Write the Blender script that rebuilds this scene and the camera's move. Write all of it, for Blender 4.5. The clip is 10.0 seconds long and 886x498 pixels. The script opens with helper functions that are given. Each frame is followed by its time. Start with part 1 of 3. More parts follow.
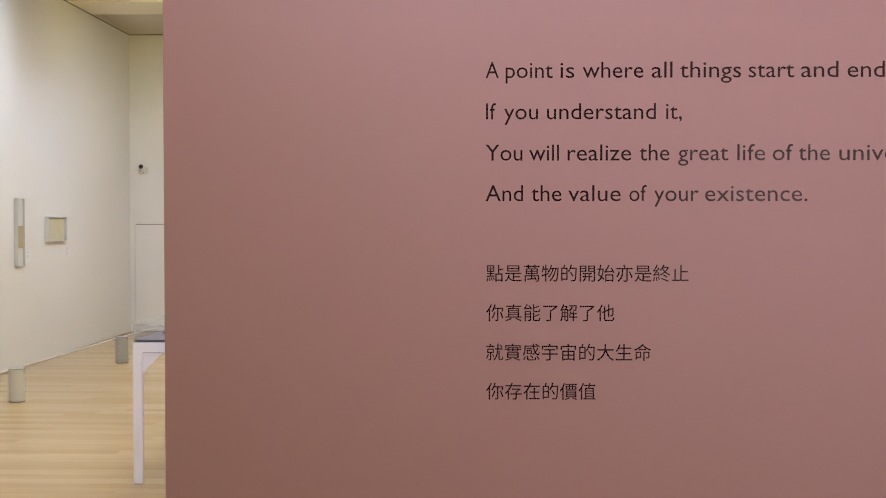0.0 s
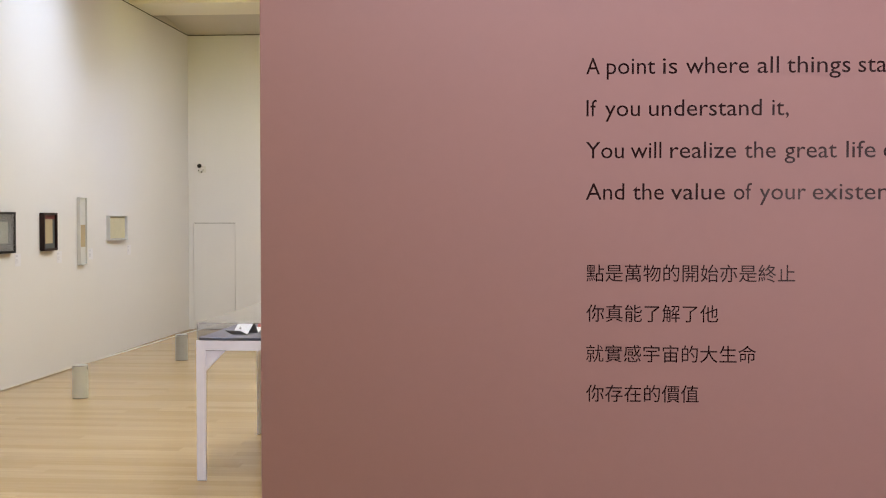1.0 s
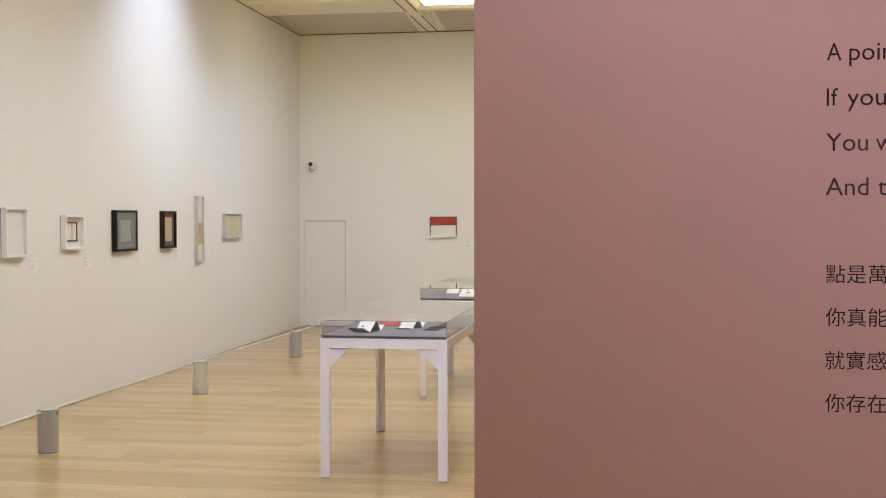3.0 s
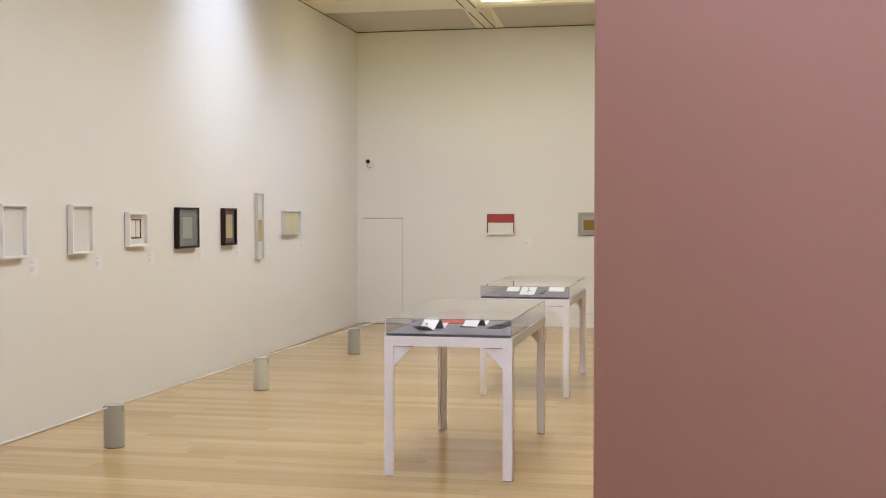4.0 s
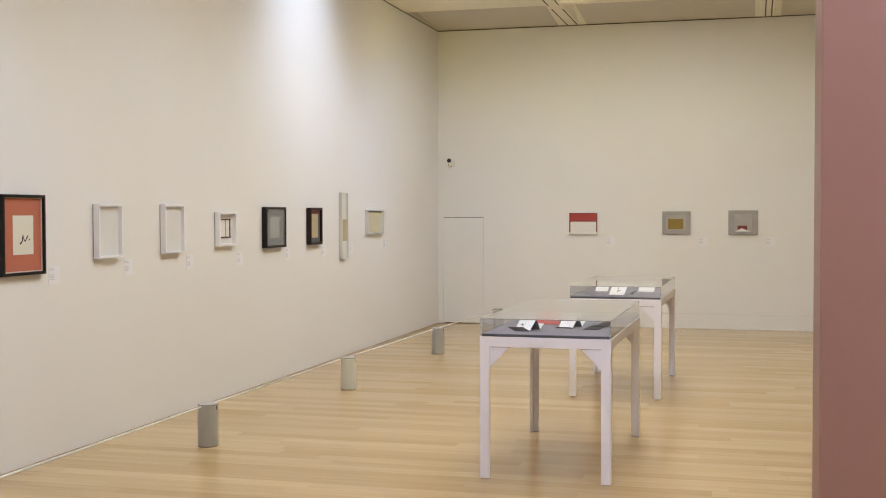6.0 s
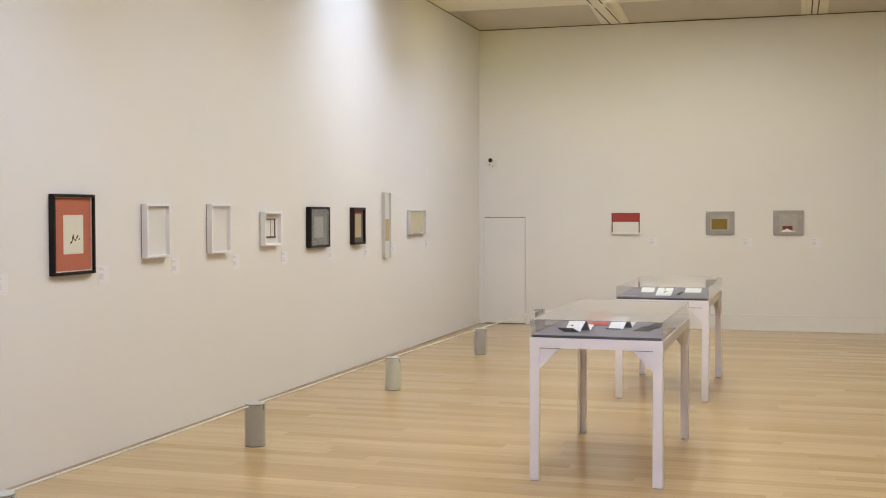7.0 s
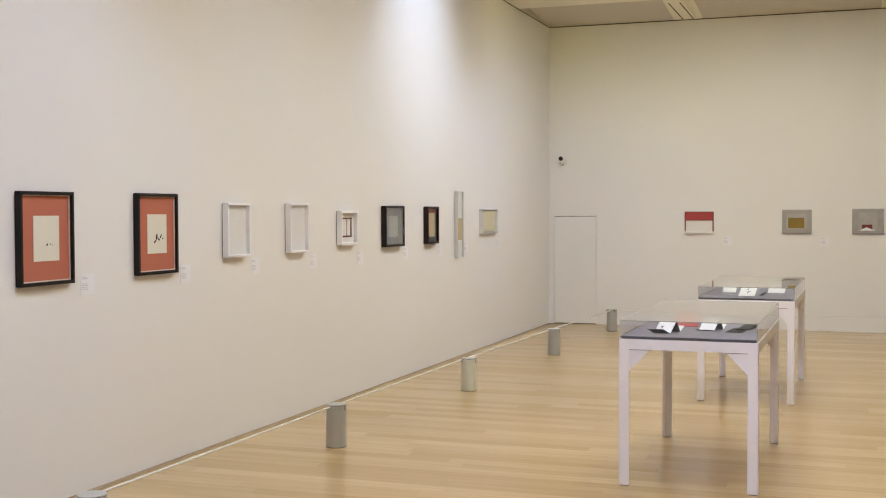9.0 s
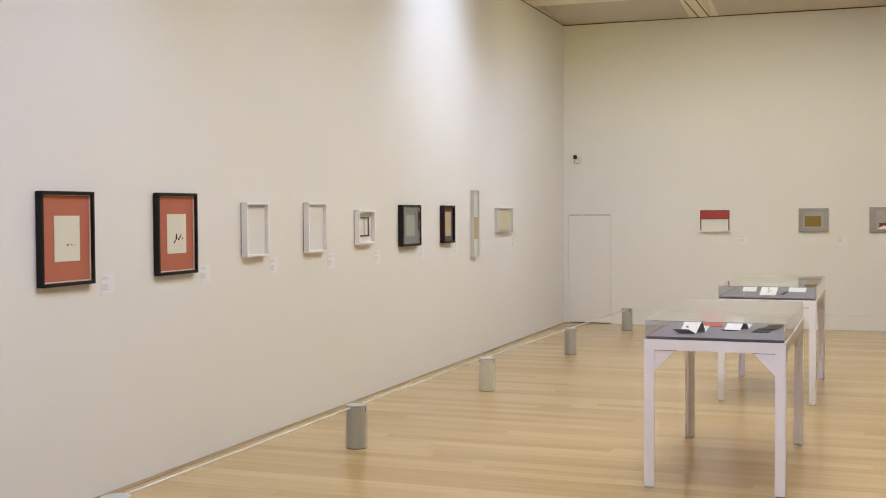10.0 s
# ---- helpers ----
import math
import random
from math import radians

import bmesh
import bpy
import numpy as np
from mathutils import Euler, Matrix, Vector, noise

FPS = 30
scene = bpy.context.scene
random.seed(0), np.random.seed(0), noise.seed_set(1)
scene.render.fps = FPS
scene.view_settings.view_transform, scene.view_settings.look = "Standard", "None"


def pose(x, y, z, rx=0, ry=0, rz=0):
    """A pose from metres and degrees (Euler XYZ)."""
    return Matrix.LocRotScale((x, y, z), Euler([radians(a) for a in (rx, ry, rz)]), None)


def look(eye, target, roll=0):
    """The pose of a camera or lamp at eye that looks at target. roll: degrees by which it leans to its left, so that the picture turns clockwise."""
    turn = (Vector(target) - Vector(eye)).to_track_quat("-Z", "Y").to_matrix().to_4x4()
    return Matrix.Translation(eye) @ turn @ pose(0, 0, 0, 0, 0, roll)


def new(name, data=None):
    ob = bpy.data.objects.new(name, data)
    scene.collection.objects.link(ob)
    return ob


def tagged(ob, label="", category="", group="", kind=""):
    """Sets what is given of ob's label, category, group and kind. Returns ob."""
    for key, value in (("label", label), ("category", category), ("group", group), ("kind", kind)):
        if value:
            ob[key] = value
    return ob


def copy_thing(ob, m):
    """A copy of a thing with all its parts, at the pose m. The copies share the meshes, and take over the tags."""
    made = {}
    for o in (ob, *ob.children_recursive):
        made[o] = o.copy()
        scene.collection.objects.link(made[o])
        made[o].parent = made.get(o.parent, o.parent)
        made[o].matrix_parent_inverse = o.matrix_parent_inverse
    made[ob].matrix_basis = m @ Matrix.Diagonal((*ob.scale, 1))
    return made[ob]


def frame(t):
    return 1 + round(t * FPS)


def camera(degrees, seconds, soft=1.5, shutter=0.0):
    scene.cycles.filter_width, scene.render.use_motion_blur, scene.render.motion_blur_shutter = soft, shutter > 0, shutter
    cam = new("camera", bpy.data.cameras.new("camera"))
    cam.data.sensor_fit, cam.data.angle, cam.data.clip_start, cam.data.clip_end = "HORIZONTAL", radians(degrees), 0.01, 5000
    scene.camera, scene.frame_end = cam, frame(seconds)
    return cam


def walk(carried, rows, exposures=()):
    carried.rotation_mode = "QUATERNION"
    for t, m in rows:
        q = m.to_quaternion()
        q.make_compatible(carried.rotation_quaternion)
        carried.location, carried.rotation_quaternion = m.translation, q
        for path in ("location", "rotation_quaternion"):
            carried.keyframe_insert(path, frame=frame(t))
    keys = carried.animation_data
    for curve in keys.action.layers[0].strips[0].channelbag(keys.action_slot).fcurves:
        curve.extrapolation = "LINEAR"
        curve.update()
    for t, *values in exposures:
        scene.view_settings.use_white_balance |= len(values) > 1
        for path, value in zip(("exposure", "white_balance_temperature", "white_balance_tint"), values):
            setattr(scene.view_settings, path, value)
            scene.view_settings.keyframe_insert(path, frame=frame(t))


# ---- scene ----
cam = camera(41.7, 10.0, soft=1.1)
PATH = [
    (0, (-0.098, 0.521, 1.704), (-0.152, 2.519, 1.655), 0.0),
    (0.5, (-0.127, 0.529, 1.704), (-0.224, 2.526, 1.653), 0.0),
    (1, (-0.162, 0.541, 1.704), (-0.305, 2.536, 1.653), -0.0),
    (1.5, (-0.2, 0.555, 1.705), (-0.378, 2.547, 1.652), -0.1),
    (2, (-0.242, 0.569, 1.705), (-0.461, 2.556, 1.652), -0.1),
    (2.5, (-0.284, 0.586, 1.704), (-0.548, 2.568, 1.651), -0.1),
    (3, (-0.327, 0.6, 1.704), (-0.639, 2.575, 1.649), -0.1),
    (4.5, (-0.46, 0.64, 1.708), (-0.892, 2.592, 1.647), -0.0),
    (5, (-0.5, 0.646, 1.708), (-0.957, 2.592, 1.647), -0.0),
    (5.5, (-0.548, 0.667, 1.707), (-1.035, 2.606, 1.646), -0.1),
    (7, (-0.698, 0.709, 1.707), (-1.274, 2.623, 1.646), -0.1),
    (7.5, (-0.749, 0.721, 1.704), (-1.352, 2.627, 1.643), -0.1),
    (8, (-0.798, 0.741, 1.703), (-1.425, 2.639, 1.642), -0.2),
    (8.5, (-0.852, 0.758, 1.706), (-1.501, 2.648, 1.644), -0.2),
    (9, (-0.91, 0.774, 1.704), (-1.58, 2.657, 1.642), -0.2),
    (9.5, (-0.965, 0.792, 1.704), (-1.648, 2.671, 1.641), -0.3),
    (10, (-1.021, 0.809, 1.707), (-1.704, 2.688, 1.643), -0.3),
]
walk(cam, [(t, look(eye, target, roll)) for t, eye, target, roll in PATH])

# ---- world and lights ----
world = bpy.data.worlds.new("world")
scene.world = world
world.use_nodes = True
world.node_tree.nodes["Background"].inputs[0].default_value = (1.0, 0.93, 0.82, 1)
world.node_tree.nodes["Background"].inputs[1].default_value = 0.05
PANEL_GLOW = 4.12
SPOT_WATTS = 101.0
WASH_WATTS = 54.0

# room: west wall face, north wall face, soffit height
XW, YW, ZC = -5.366, 18.189, 4.534
XE, YS, ZT = 5.0, -5.0, 5.0


# ---- materials ----
def material(name, colour, rough=0.5, metal=0.0, spec=0.5, grain=0.0, grain_scale=40.0, stain=0.0, stain_scale=1.2, bump=0.0, bump_scale=120.0, emit=0.0):
    """A painted or plain surface with fine grain, broad stains and slight relief, in metres of the world."""
    m = bpy.data.materials.new(name)
    m.use_nodes = True
    nt = m.node_tree
    b = nt.nodes["Principled BSDF"]
    b.inputs["Base Color"].default_value = (*colour, 1)
    b.inputs["Roughness"].default_value = rough
    b.inputs["Metallic"].default_value = metal
    b.inputs["Specular IOR Level"].default_value = spec
    if emit:
        b.inputs["Emission Color"].default_value = (*colour, 1)
        b.inputs["Emission Strength"].default_value = emit
    geo = nt.nodes.new("ShaderNodeNewGeometry")
    if grain or stain:
        fine = nt.nodes.new("ShaderNodeTexNoise")
        fine.inputs["Scale"].default_value = grain_scale
        fine.inputs["Detail"].default_value = 5
        broad = nt.nodes.new("ShaderNodeTexNoise")
        broad.inputs["Scale"].default_value = stain_scale
        broad.inputs["Detail"].default_value = 4
        nt.links.new(geo.outputs["Position"], fine.inputs["Vector"])
        nt.links.new(geo.outputs["Position"], broad.inputs["Vector"])
        a = nt.nodes.new("ShaderNodeMath")
        a.operation = "MULTIPLY_ADD"
        a.inputs[1].default_value, a.inputs[2].default_value = grain * 2, 1 - grain
        nt.links.new(fine.outputs["Fac"], a.inputs[0])
        c = nt.nodes.new("ShaderNodeMath")
        c.operation = "MULTIPLY_ADD"
        c.inputs[1].default_value, c.inputs[2].default_value = stain * 2, 1 - stain
        nt.links.new(broad.outputs["Fac"], c.inputs[0])
        d = nt.nodes.new("ShaderNodeMath")
        d.operation = "MULTIPLY"
        nt.links.new(a.outputs[0], d.inputs[0])
        nt.links.new(c.outputs[0], d.inputs[1])
        v = nt.nodes.new("ShaderNodeVectorMath")
        v.operation = "SCALE"
        v.inputs[0].default_value = colour
        nt.links.new(d.outputs[0], v.inputs["Scale"])
        nt.links.new(v.outputs[0], b.inputs["Base Color"])
    if bump:
        n = nt.nodes.new("ShaderNodeTexNoise")
        n.inputs["Scale"].default_value = bump_scale
        n.inputs["Detail"].default_value = 3
        nt.links.new(geo.outputs["Position"], n.inputs["Vector"])
        k = nt.nodes.new("ShaderNodeBump")
        k.inputs["Strength"].default_value = bump
        k.inputs["Distance"].default_value = 0.002
        nt.links.new(n.outputs["Fac"], k.inputs["Height"])
        nt.links.new(k.outputs[0], b.inputs["Normal"])
    return m


def glass_material(name, tint, rough=0.0):
    m = bpy.data.materials.new(name)
    m.use_nodes = True
    b = m.node_tree.nodes["Principled BSDF"]
    b.inputs["Base Color"].default_value = (*tint, 1)
    b.inputs["Roughness"].default_value = rough
    b.inputs["IOR"].default_value = 1.49
    b.inputs["Transmission Weight"].default_value = 1.0
    return m


def oak_material(name, island):
    """Lacquered oak boards: a tone for each board, grain drawn out along the board, small dark streaks."""
    m = bpy.data.materials.new(name)
    m.use_nodes = True
    nt = m.node_tree
    b = nt.nodes["Principled BSDF"]
    geo = nt.nodes.new("ShaderNodeNewGeometry")
    if island:
        rnd = geo.outputs["Random Per Island"]
    else:
        rnd = nt.nodes.new("ShaderNodeObjectInfo").outputs["Random"]
    shift = nt.nodes.new("ShaderNodeCombineXYZ")
    mul = nt.nodes.new("ShaderNodeMath")
    mul.operation = "MULTIPLY"
    mul.inputs[1].default_value = 37.0
    nt.links.new(rnd, mul.inputs[0])
    nt.links.new(mul.outputs[0], shift.inputs[2])
    add = nt.nodes.new("ShaderNodeVectorMath")
    nt.links.new(geo.outputs["Position"], add.inputs[0])
    nt.links.new(shift.outputs[0], add.inputs[1])

    def grain(sx, sy, detail):
        mp = nt.nodes.new("ShaderNodeMapping")
        mp.inputs["Scale"].default_value = (sx, sy, 1)
        nt.links.new(add.outputs[0], mp.inputs["Vector"])
        n = nt.nodes.new("ShaderNodeTexNoise")
        n.inputs["Scale"].default_value = 1
        n.inputs["Detail"].default_value = detail
        n.inputs["Roughness"].default_value = 0.6
        nt.links.new(mp.outputs[0], n.inputs["Vector"])
        return n.outputs["Fac"]

    tone = nt.nodes.new("ShaderNodeValToRGB")
    tone.color_ramp.elements[0].color = OAK_DARK
    tone.color_ramp.elements[1].color = OAK_LIGHT
    mid = tone.color_ramp.elements.new(0.5)
    mid.color = OAK_MID
    nt.links.new(rnd, tone.inputs[0])
    streak = nt.nodes.new("ShaderNodeValToRGB")
    streak.color_ramp.elements[0].position, streak.color_ramp.elements[1].position = 0.3, 0.7
    streak.color_ramp.elements[0].color, streak.color_ramp.elements[1].color = (0.88, 0.845, 0.79, 1), (1.05, 1.05, 1.04, 1)
    nt.links.new(grain(1.1, 26, 5), streak.inputs[0])
    fine = nt.nodes.new("ShaderNodeValToRGB")
    fine.color_ramp.elements[0].position, fine.color_ramp.elements[1].position = 0.25, 0.75
    fine.color_ramp.elements[0].color, fine.color_ramp.elements[1].color = (0.95, 0.94, 0.92, 1), (1.03, 1.03, 1.03, 1)
    nt.links.new(grain(6, 160, 3), fine.inputs[0])
    last = tone.outputs[0]
    for other in (streak, fine):
        mix = nt.nodes.new("ShaderNodeMix")
        mix.data_type, mix.blend_type = "RGBA", "MULTIPLY"
        mix.inputs[0].default_value = 1
        nt.links.new(last, mix.inputs[6])
        nt.links.new(other.outputs[0], mix.inputs[7])
        last = mix.outputs[2]
    nt.links.new(last, b.inputs["Base Color"])
    rough = nt.nodes.new("ShaderNodeMapRange")
    rough.inputs[3].default_value, rough.inputs[4].default_value = 0.15, 0.25
    nt.links.new(grain(2, 20, 3), rough.inputs[0])
    nt.links.new(rough.outputs[0], b.inputs["Roughness"])
    b.inputs["Specular IOR Level"].default_value = 0.5
    k = nt.nodes.new("ShaderNodeBump")
    k.inputs["Strength"].default_value, k.inputs["Distance"].default_value = 0.05, 0.001
    nt.links.new(grain(4, 60, 4), k.inputs["Height"])
    nt.links.new(k.outputs[0], b.inputs["Normal"])
    return m


OAK_DARK, OAK_MID, OAK_LIGHT = (0.455, 0.317, 0.154, 1), (0.525, 0.378, 0.196, 1), (0.59, 0.435, 0.242, 1)
M_WALL = material("white_wall_paint", (0.79, 0.774, 0.776), 0.75, grain=0.015, grain_scale=60, stain=0.03, stain_scale=0.7, bump=0.12, bump_scale=180)
M_PINK = material("dusty_pink_paint", (0.405, 0.225, 0.213), 0.42, spec=0.4, grain=0.02, grain_scale=70, stain=0.035, stain_scale=1.5, bump=0.04, bump_scale=220)
M_CEIL = material("cream_ceiling_paint", (0.89, 0.845, 0.70), 0.7, grain=0.02, grain_scale=30, stain=0.04)
M_OAK = oak_material("lacquered_oak", False)
M_OAK_FIELD = oak_material("lacquered_oak_field", True)
M_SUB = material("subfloor", (0.10, 0.07, 0.04), 0.8)
M_GLOW = material("opal_diffuser", (0.96, 0.945, 0.83), 0.5, emit=PANEL_GLOW)
M_DAY = material("daylight", (1.0, 0.87, 0.87), 0.9, emit=2.8)
M_CEILPANEL = material("darker_ceiling_panel", (0.64, 0.595, 0.51), 0.8, grain=0.03, grain_scale=30, stain=0.05)
M_BLACKGAP = material("dark_gap", (0.035, 0.026, 0.018), 0.9, spec=0.1)
M_TABLE = material("white_table_paint", (0.86, 0.835, 0.89), 0.4, grain=0.02, grain_scale=25, stain=0.03, stain_scale=3, bump=0.05)
M_FELT = material("grey_felt", (0.245, 0.233, 0.28), 0.9, spec=0.2, grain=0.10, grain_scale=500, stain=0.06, stain_scale=6, bump=0.3, bump_scale=900)
M_FELT_EDGE = material("dark_board_edge", (0.05, 0.05, 0.062), 0.8, grain=0.05)
M_ACRYLIC = glass_material("clear_acrylic", (0.985, 0.99, 0.985))
M_EDGE = material("acrylic_edge", (0.80, 0.79, 0.76), 0.4)
M_EDGE.node_tree.nodes["Principled BSDF"].inputs["Alpha"].default_value = 0.28
M_GLAZE = glass_material("picture_glass", (0.97, 0.98, 0.97))
M_PAPER = material("white_paper", (0.87, 0.87, 0.90), 0.7, grain=0.02, grain_scale=150)
M_CREAM = material("cream_paper", (0.73, 0.70, 0.605), 0.8, grain=0.03, grain_scale=120, stain=0.04, stain_scale=9)
M_DARKCARD = material("charcoal_card", (0.022, 0.022, 0.026), 0.7, spec=0.2, grain=0.06)
M_SHADEDCARD = material("shaded_card", (0.13, 0.13, 0.135), 0.6, grain=0.06)
M_RED = material("red_card", (0.42, 0.035, 0.04), 0.55, grain=0.05, grain_scale=90)
M_INK = material("black_ink", (0.02, 0.02, 0.02), 0.6)
M_VINYL = material("black_vinyl", (0.022, 0.007, 0.008), 0.22, spec=0.42)
M_POST = material("grey_powder_coat", (0.42, 0.42, 0.405), 0.4, metal=0.2, grain=0.03, grain_scale=200, stain=0.05, stain_scale=5)
M_POSTPALE = material("pale_cream_powder_coat", (0.60, 0.60, 0.53), 0.4, grain=0.03, grain_scale=200, stain=0.05, stain_scale=5)
M_POSTCAP = material("pale_grey_cap", (0.46, 0.465, 0.455), 0.45, grain=0.02)
M_PALEFRAME = material("pale_grey_lacquer", (0.64, 0.64, 0.635), 0.5, grain=0.02)
M_JOINT = material("shaded_joint", (0.10, 0.085, 0.075), 0.9, spec=0.1)
M_GREYBACK = material("grey_backing_board", (0.16, 0.155, 0.15), 0.9, spec=0.1)
M_OXBROWN = material("dark_red_brown_paint", (0.125, 0.045, 0.04), 0.6, grain=0.08)
M_FLOORSTRIP = material("brown_floor_strip", (0.32, 0.23, 0.14), 0.7, grain=0.12, grain_scale=150, stain=0.06, stain_scale=4)
M_PALEPANEL = material("pale_grey_white_panel", (0.72, 0.715, 0.72), 0.8, grain=0.03, grain_scale=120, stain=0.04, stain_scale=7)
M_PALEBACK = material("pale_grey_backing_paper", (0.66, 0.665, 0.65), 0.8, grain=0.03, grain_scale=120, stain=0.03, stain_scale=6)
M_CORD = material("white_elastic", (0.74, 0.72, 0.68), 0.7, grain=0.03, grain_scale=300)
M_BLACKWOOD = material("black_stained_wood", (0.011, 0.009, 0.009), 0.5, spec=0.25, grain=0.2, grain_scale=90, stain=0.1, stain_scale=8)
M_BROWNWOOD = material("dark_brown_wood", (0.024, 0.010, 0.009), 0.5, spec=0.25, grain=0.2, grain_scale=90, stain=0.1, stain_scale=8)
M_WHITEFRAME = material("white_frame_lacquer", (0.85, 0.845, 0.90), 0.45, grain=0.02, grain_scale=60, stain=0.02)
M_TERRACOTTA = material("terracotta_mount", (0.47, 0.148, 0.090), 0.85, grain=0.05, grain_scale=220, stain=0.03, stain_scale=6)
M_LINER = material("pale_liner", (0.72, 0.62, 0.55), 0.6, grain=0.02)
M_GREYMOUNT = material("slate_grey_mount", (0.10, 0.105, 0.107), 0.8, grain=0.05, grain_scale=160)
M_GREYART = material("stone_grey_paper", (0.34, 0.325, 0.275), 0.85, grain=0.08, grain_scale=120, stain=0.06, stain_scale=10)
M_TANART = material("tan_paper", (0.47, 0.385, 0.24), 0.85, grain=0.08, grain_scale=120, stain=0.08, stain_scale=8)
M_KHAKI = material("pale_khaki_cloth", (0.62, 0.575, 0.41), 0.85, grain=0.1, grain_scale=200, stain=0.08, stain_scale=9)
M_SILVER = material("brushed_silver_panel", (0.36, 0.345, 0.335), 0.42, metal=0.55, grain=0.06, grain_scale=40, stain=0.2, stain_scale=7, bump=0.15)
M_SILVERLIGHT = material("paler_silver", (0.41, 0.395, 0.38), 0.36, metal=0.6, grain=0.05, grain_scale=60, stain=0.22, stain_scale=9, bump=0.1, bump_scale=30)
M_GOLD = material("ochre_gold_paint", (0.235, 0.155, 0.026), 0.5, metal=0.1, grain=0.12, grain_scale=50, stain=0.14, stain_scale=10)
M_OXBLOOD = material("oxblood_paint", (0.15, 0.022, 0.02), 0.5, grain=0.08)
M_REDPAINT = material("brick_red_paint", (0.37, 0.045, 0.042), 0.6, grain=0.06, grain_scale=70, stain=0.04, stain_scale=8)
M_OFFWHITE = material("off_white_canvas", (0.77, 0.755, 0.735), 0.8, grain=0.04, grain_scale=150)
M_LABEL = material("label_card", (0.815, 0.81, 0.86), 0.6, grain=0.01)
M_LABELINK = material("label_grey_print", (0.63, 0.62, 0.68), 0.7)
M_CCTVWHITE = material("white_plastic", (0.72, 0.70, 0.66), 0.35)
M_CCTVBLACK = material("smoked_dome", (0.012, 0.012, 0.014), 0.1)
M_LAMPBLACK = material("lamp_housing", (0.6, 0.58, 0.54), 0.4)


# ---- mesh helpers ----
def mesh_object(name, bm, mat, parent=None, smooth=False):
    me = bpy.data.meshes.new(name)
    bm.to_mesh(me)
    bm.free()
    me.materials.append(mat)
    if smooth:
        for p in me.polygons:
            p.use_smooth = True
    ob = new(name, me)
    if parent:
        ob.parent = parent
    return ob


def part(name, bm, mat, parent, label="", smooth=False):
    ob = mesh_object(name, bm, mat, parent, smooth)
    return tagged(ob, label=label) if label else ob


def add_box(bm, a, b, bevel=0.0):
    """A box between two corners, its edges rounded off by bevel."""
    g = bmesh.ops.create_cube(bm, size=1)
    for v in g["verts"]:
        v.co = Vector([(a[i] + b[i]) / 2 + v.co[i] * (b[i] - a[i]) for i in range(3)])
    if bevel:
        edges = list({e for v in g["verts"] for e in v.link_edges})
        bmesh.ops.bevel(bm, geom=edges, offset=bevel, segments=2, affect="EDGES", profile=0.5)
    return bm


def box_mesh(a, b, bevel=0.0):
    return add_box(bmesh.new(), a, b, bevel)


def add_prism(bm, outline, low, high, axis=2):
    """An outline of (u, v) pairs drawn out from low to high along an axis; u and v are the other two axes in order."""
    def at(u, v, w):
        c = [u, v]
        c.insert(axis, w)
        return bm.verts.new(c)
    lo = [at(u, v, low) for u, v in outline]
    hi = [at(u, v, high) for u, v in outline]
    n = len(outline)
    bm.faces.new(lo)
    bm.faces.new(hi)
    for i in range(n):
        bm.faces.new((lo[i], lo[(i + 1) % n], hi[(i + 1) % n], hi[i]))
    bmesh.ops.recalc_face_normals(bm, faces=bm.faces)
    return bm


def add_tube(bm, a, b, r, sides=10):
    a, b = Vector(a), Vector(b)
    m = Matrix.Translation((a + b) / 2) @ (b - a).to_track_quat("Z", "Y").to_matrix().to_4x4()
    bmesh.ops.create_cone(bm, cap_ends=True, segments=sides, radius1=r, radius2=r, depth=(b - a).length, matrix=m)
    return bm


def thing(name, m, label, category, group=""):
    e = new(name)
    e.empty_display_size = 0.1
    e.matrix_basis = m
    return tagged(e, label=label, category=category, group=group)


# ---- room ----
def structure(name, bm, mat, label):
    return tagged(mesh_object(name, bm, mat), label=label, category=name.split("_")[0], kind="structure")


structure("wall_west", box_mesh((XW - 0.2, YS - 0.2, -0.1), (XW, YW + 0.2, ZT)), M_WALL, "tall plain off-white gallery wall with pictures")

# north wall with a flush service door set into it
DX0, DX1, DZ = -5.294, -4.636, 1.65
bm = bmesh.new()
add_box(bm, (XW, YW, -0.1), (DX0, YW + 0.2, ZT))
add_box(bm, (DX1, YW, -0.1), (XE, YW + 0.2, ZT))
add_box(bm, (DX0, YW, DZ), (DX1, YW + 0.2, ZT))
structure("wall_north", bm, M_WALL, "tall plain off-white end wall with a flush door")
door = thing("door_1", pose(DX0, YW, 0), "closed flush white service door level with the wall", "door")
door["kind"] = "structure"
part("door_leaf", box_mesh((0.004, 0.004, 0.012), (DX1 - DX0 - 0.007, 0.05, DZ - 0.008), 0.002), M_WALL, door)
part("rebate", box_mesh((0, 0.06, 0), (DX1 - DX0, 0.09, DZ)), M_BLACKGAP, door, "dark gap round the door")

# south wall with a window behind the camera
OX0, OX1, OZ0, OZ1 = 1.35, 3.75, 1.15, 2.4
bm = bmesh.new()
add_box(bm, (XW - 0.2, YS - 0.2, -0.1), (OX0, YS, ZT))
add_box(bm, (OX1, YS - 0.2, -0.1), (XE, YS, ZT))
add_box(bm, (OX0, YS - 0.2, OZ1), (OX1, YS, ZT))
add_box(bm, (OX0, YS - 0.2, -0.1), (OX1, YS, OZ0))
structure("wall_south", bm, M_WALL, "plain off-white wall with a window behind the camera")
window = thing("window_1", pose(OX0, YS - 0.12, OZ0), "plain glazed window with a white frame, bright daylight outside", "window")
window["kind"] = "structure"
ww, wh = OX1 - OX0, OZ1 - OZ0
